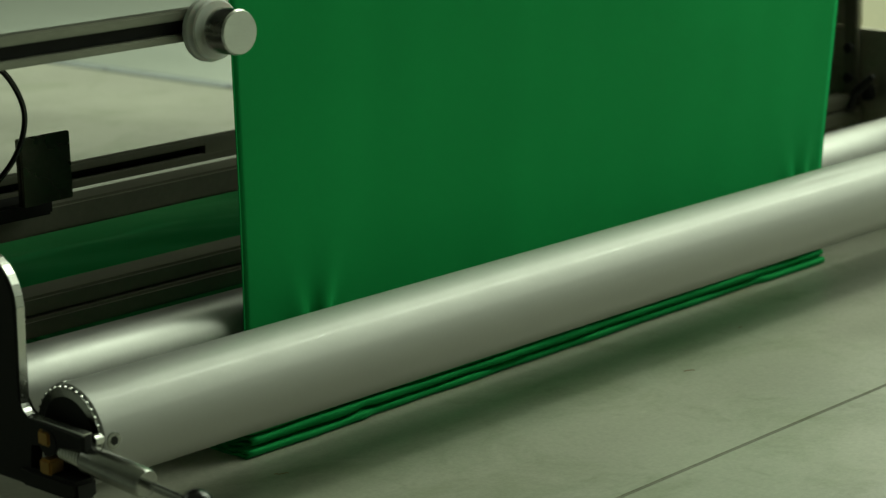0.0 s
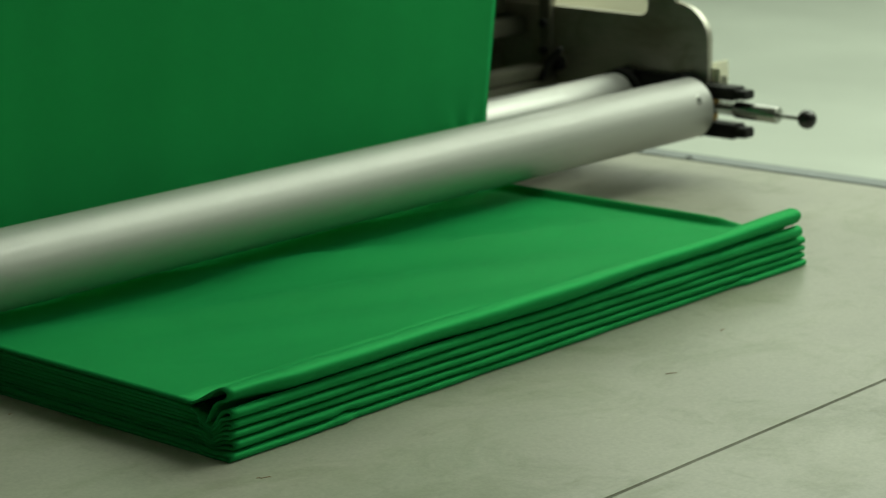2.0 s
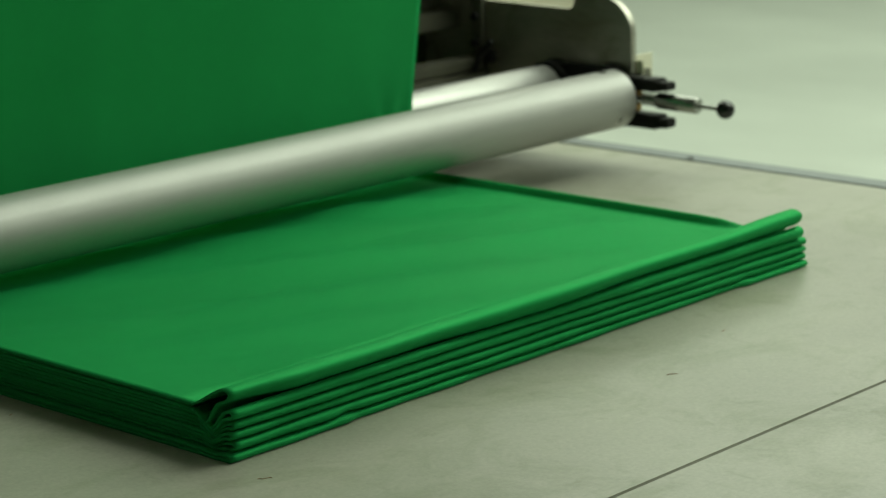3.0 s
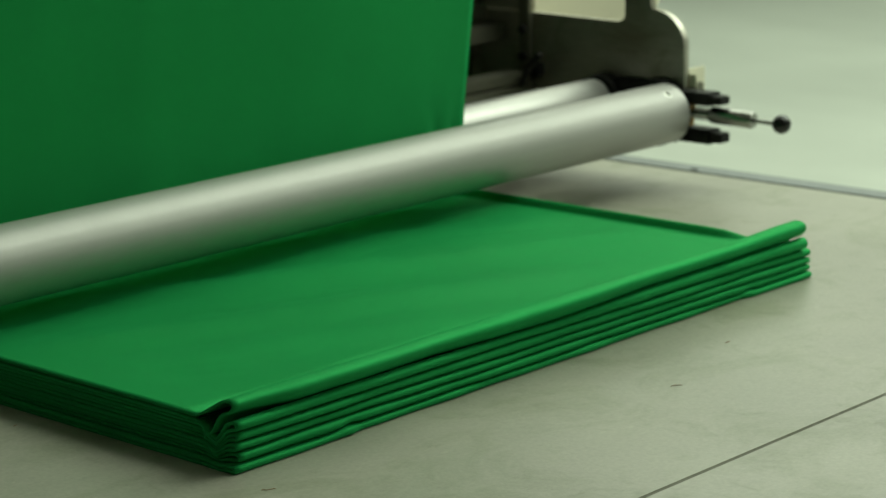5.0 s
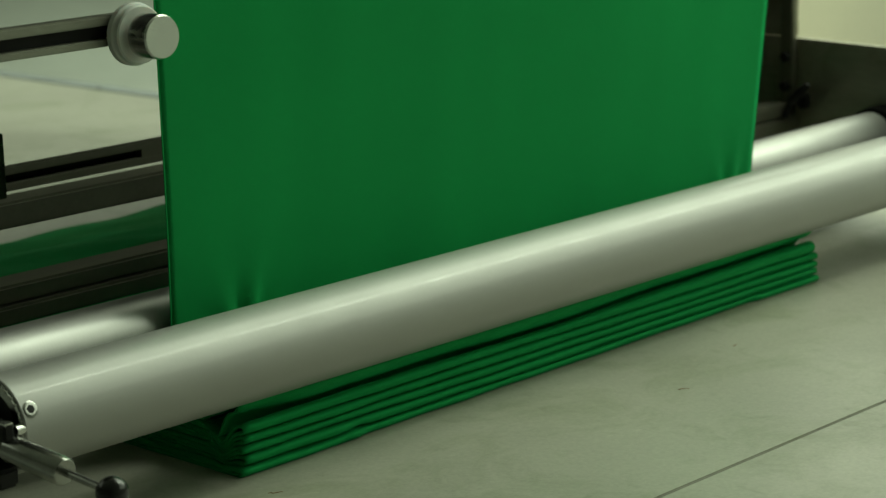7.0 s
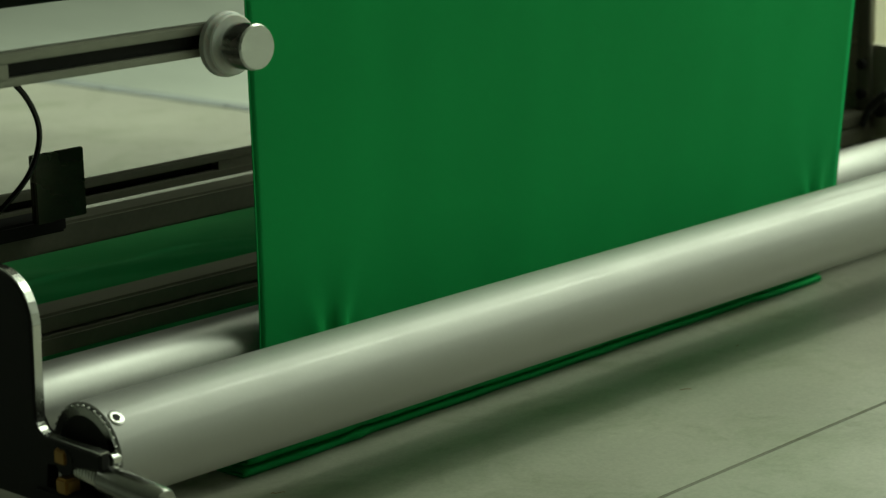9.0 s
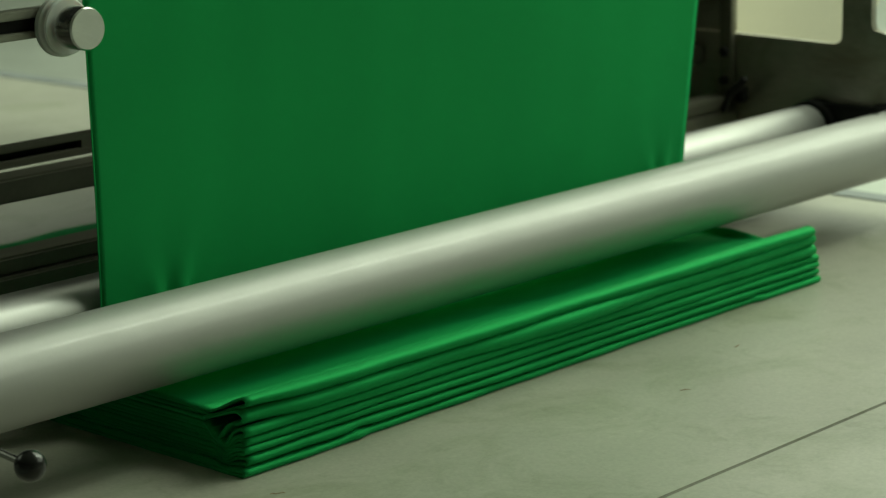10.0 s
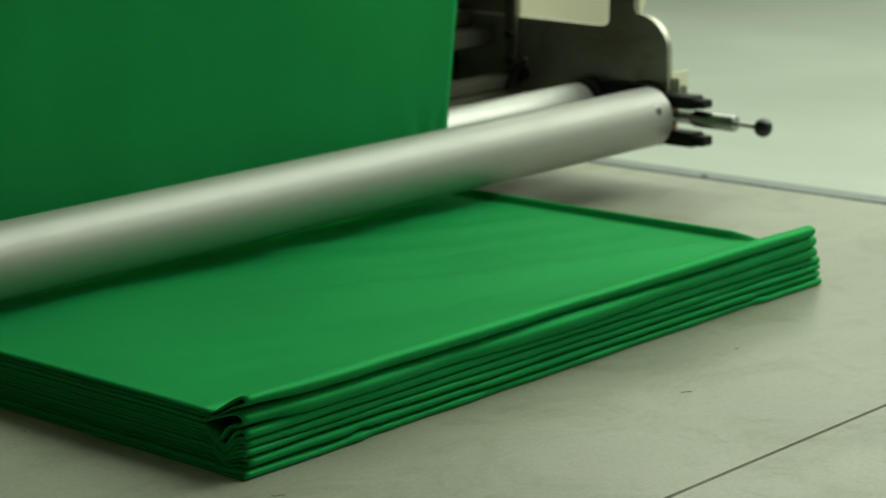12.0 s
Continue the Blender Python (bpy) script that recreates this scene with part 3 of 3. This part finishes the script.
plunger(1.384, -0.118, 0.116, -0.294, 0.113, 0.046)
plunger(-0.305, -0.105, 0.110, -0.282, 0.097, 0.035)
for z0, z1 in ((0.131, 0.151), (0.072, 0.094)):
    cl = bmesh.new()
    box(cl, 1.362, 1.396, -0.176, -0.08, z0, z1, 0.003)
    box(cl, 1.366, 1.392, -0.194, -0.172, z0 + 0.003, z1 - 0.004, 0.002)
    part("clevis", cl, DARK, machine, "black clevis arm")
for x, y, z in ((1.374, -0.128, 0.129), (1.374, -0.126, 0.103), (-0.312, -0.098, 0.120), (-0.312, -0.098, 0.094)):
    part("bush", box(bmesh.new(), x - 0.008, x + 0.008, y - 0.008, y + 0.008, z - 0.007, z + 0.007, 0.002), BRASS, machine, "brass guide bush")
part("clevis", box(bmesh.new(), -0.320, -0.296, -0.140, -0.060, 0.070, 0.088, 0.003), DARK, machine, "black clevis arm")
part("clevis_pin", lathe(bmesh.new(), (-0.300, -0.142, 0.122), (1, 0, 0), ((0, 0.0055), (0.012, 0.0055), (0.014, 0.004)), 16), BRIGHT, machine)

# wheels on the table, behind the side plates
for x in (-0.345, 1.405):
    part("wheel", lathe(bmesh.new(), (x, 0.29, 0.0405), (1, 0, 0), ((0, 0.036), (0.003, 0.039), (0.022, 0.039), (0.025, 0.036)), 32), DARK, machine, "black running wheel")
    part("wheel_axle", lathe(bmesh.new(), (min(x, 1.36), 0.29, 0.0405), (1, 0, 0), ((0, 0.008), (0.06, 0.008)), 12), STEEL, machine)
    fork = bmesh.new()
    box(fork, -0.317 if x < 0 else 1.385, -0.305 if x < 0 else 1.397, 0.27, 0.31, 0.02, 0.069, 0.002)
    part("wheel_fork", fork, STEEL, machine)


# ---------------------------------------------------------------- bits on the table
def thread_scrap(x, y, turn, length):
    bm = bmesh.new()
    prev = None
    for i in range(7):
        s = (i / 6 - 0.5) * length
        c = Vector((s, 0.25 * length * wobble(i * 0.7, x, y), 0.0006))
        if prev is not None:
            lathe(bm, prev, c - prev, ((0, 0.00034), ((c - prev).length, 0.00034)), 6)
        prev = c
    ob = new("thread_scrap", mesh_of("thread_scrap", bm, SCRAP))
    ob.matrix_basis = pose(x, y, TZ, 0, 0, turn)
    return tagged(ob, "tiny brown thread scrap lying on the table", "thread", "scraps on the table")


for x, y, turn, length in ((0.503, -0.165, -50, 0.008), (0.498, -0.162, -15, 0.007), (0.677, -0.104, 10, 0.010), (-0.018, -0.064, -35, 0.014), (-0.047, 0.304, 20, 0.006)):
    thread_scrap(x, y, turn, length)


# ---------------------------------------------------------------- movement
def way(t):
    """How far the machine has gone along the table."""
    for (t0, y0, _), (t1, y1, _) in zip(TRAVEL, TRAVEL[1:]):
        if t <= t1:
            return y0 + (y1 - y0) * (t - t0) / (t1 - t0)
    return TRAVEL[-1][1]


def spin(t):
    """Turn of the front roller in degrees: it feeds cloth on the way out and on the way back, always in one sense."""
    y = way(t)
    out = 89 + math.degrees(y / 0.048)
    back = 1946 - math.degrees(y / 0.050)
    again = 2076 + math.degrees((y + 0.035) / 0.048)
    start = max(0, 1 - t / 0.2) ** 2 * 32
    if t < 6.0:
        w = ease(3.7, 4.3, t)
        return (out + start) * (1 - w) + back * w if t > 3.7 else out + start
    w = ease(8.1, 8.9, t)
    return back * (1 - w) + again * w


def motions():
    rows = [(t, pose(0, y, TZ + lift, 0, LEAN, 0)) for t, y, lift in TRAVEL]
    walk(machine, rows)
    walk(web, rows)
    carried = [(t, y) for t, y, lift in TRAVEL if t <= 8.5]
    low = carried[-1][1]
    walk(new_ply, [(t, pose(LIE[0], LIE[1] + y - low, TZ)) for t, y in carried] + [(9.0, pose(*LIE)), (12.0, pose(*LIE))])
    turn = lambda rows: [(t, pose(PIVOT[0], PIVOT[1] + 0.0002 * max(0, a), PIVOT[2], a)) for t, a in rows]
    walk(old_edge, turn(((0.0, 7), (0.3, 3), (0.6, 0), (6.55, 0), (6.9, -5), (7.1, -5), (7.4, 3), (7.8, 10), (12.0, 10))))
    for piece, press in zip(pressed, (2.0, 3.5)):
        walk(piece, turn(((0.0, 0), (7.9, 0), (8.5, press), (12.0, press))))
    walk(new_edge, turn(((0.0, 9), (9.2, 9), (9.6, 8), (10.0, 4), (10.5, 1), (11.0, 0), (12.0, 0))))
    walk(front, [(0.1 * i, pose(0, AY, AZ, -spin(0.1 * i))) for i in range(121)])


motions()
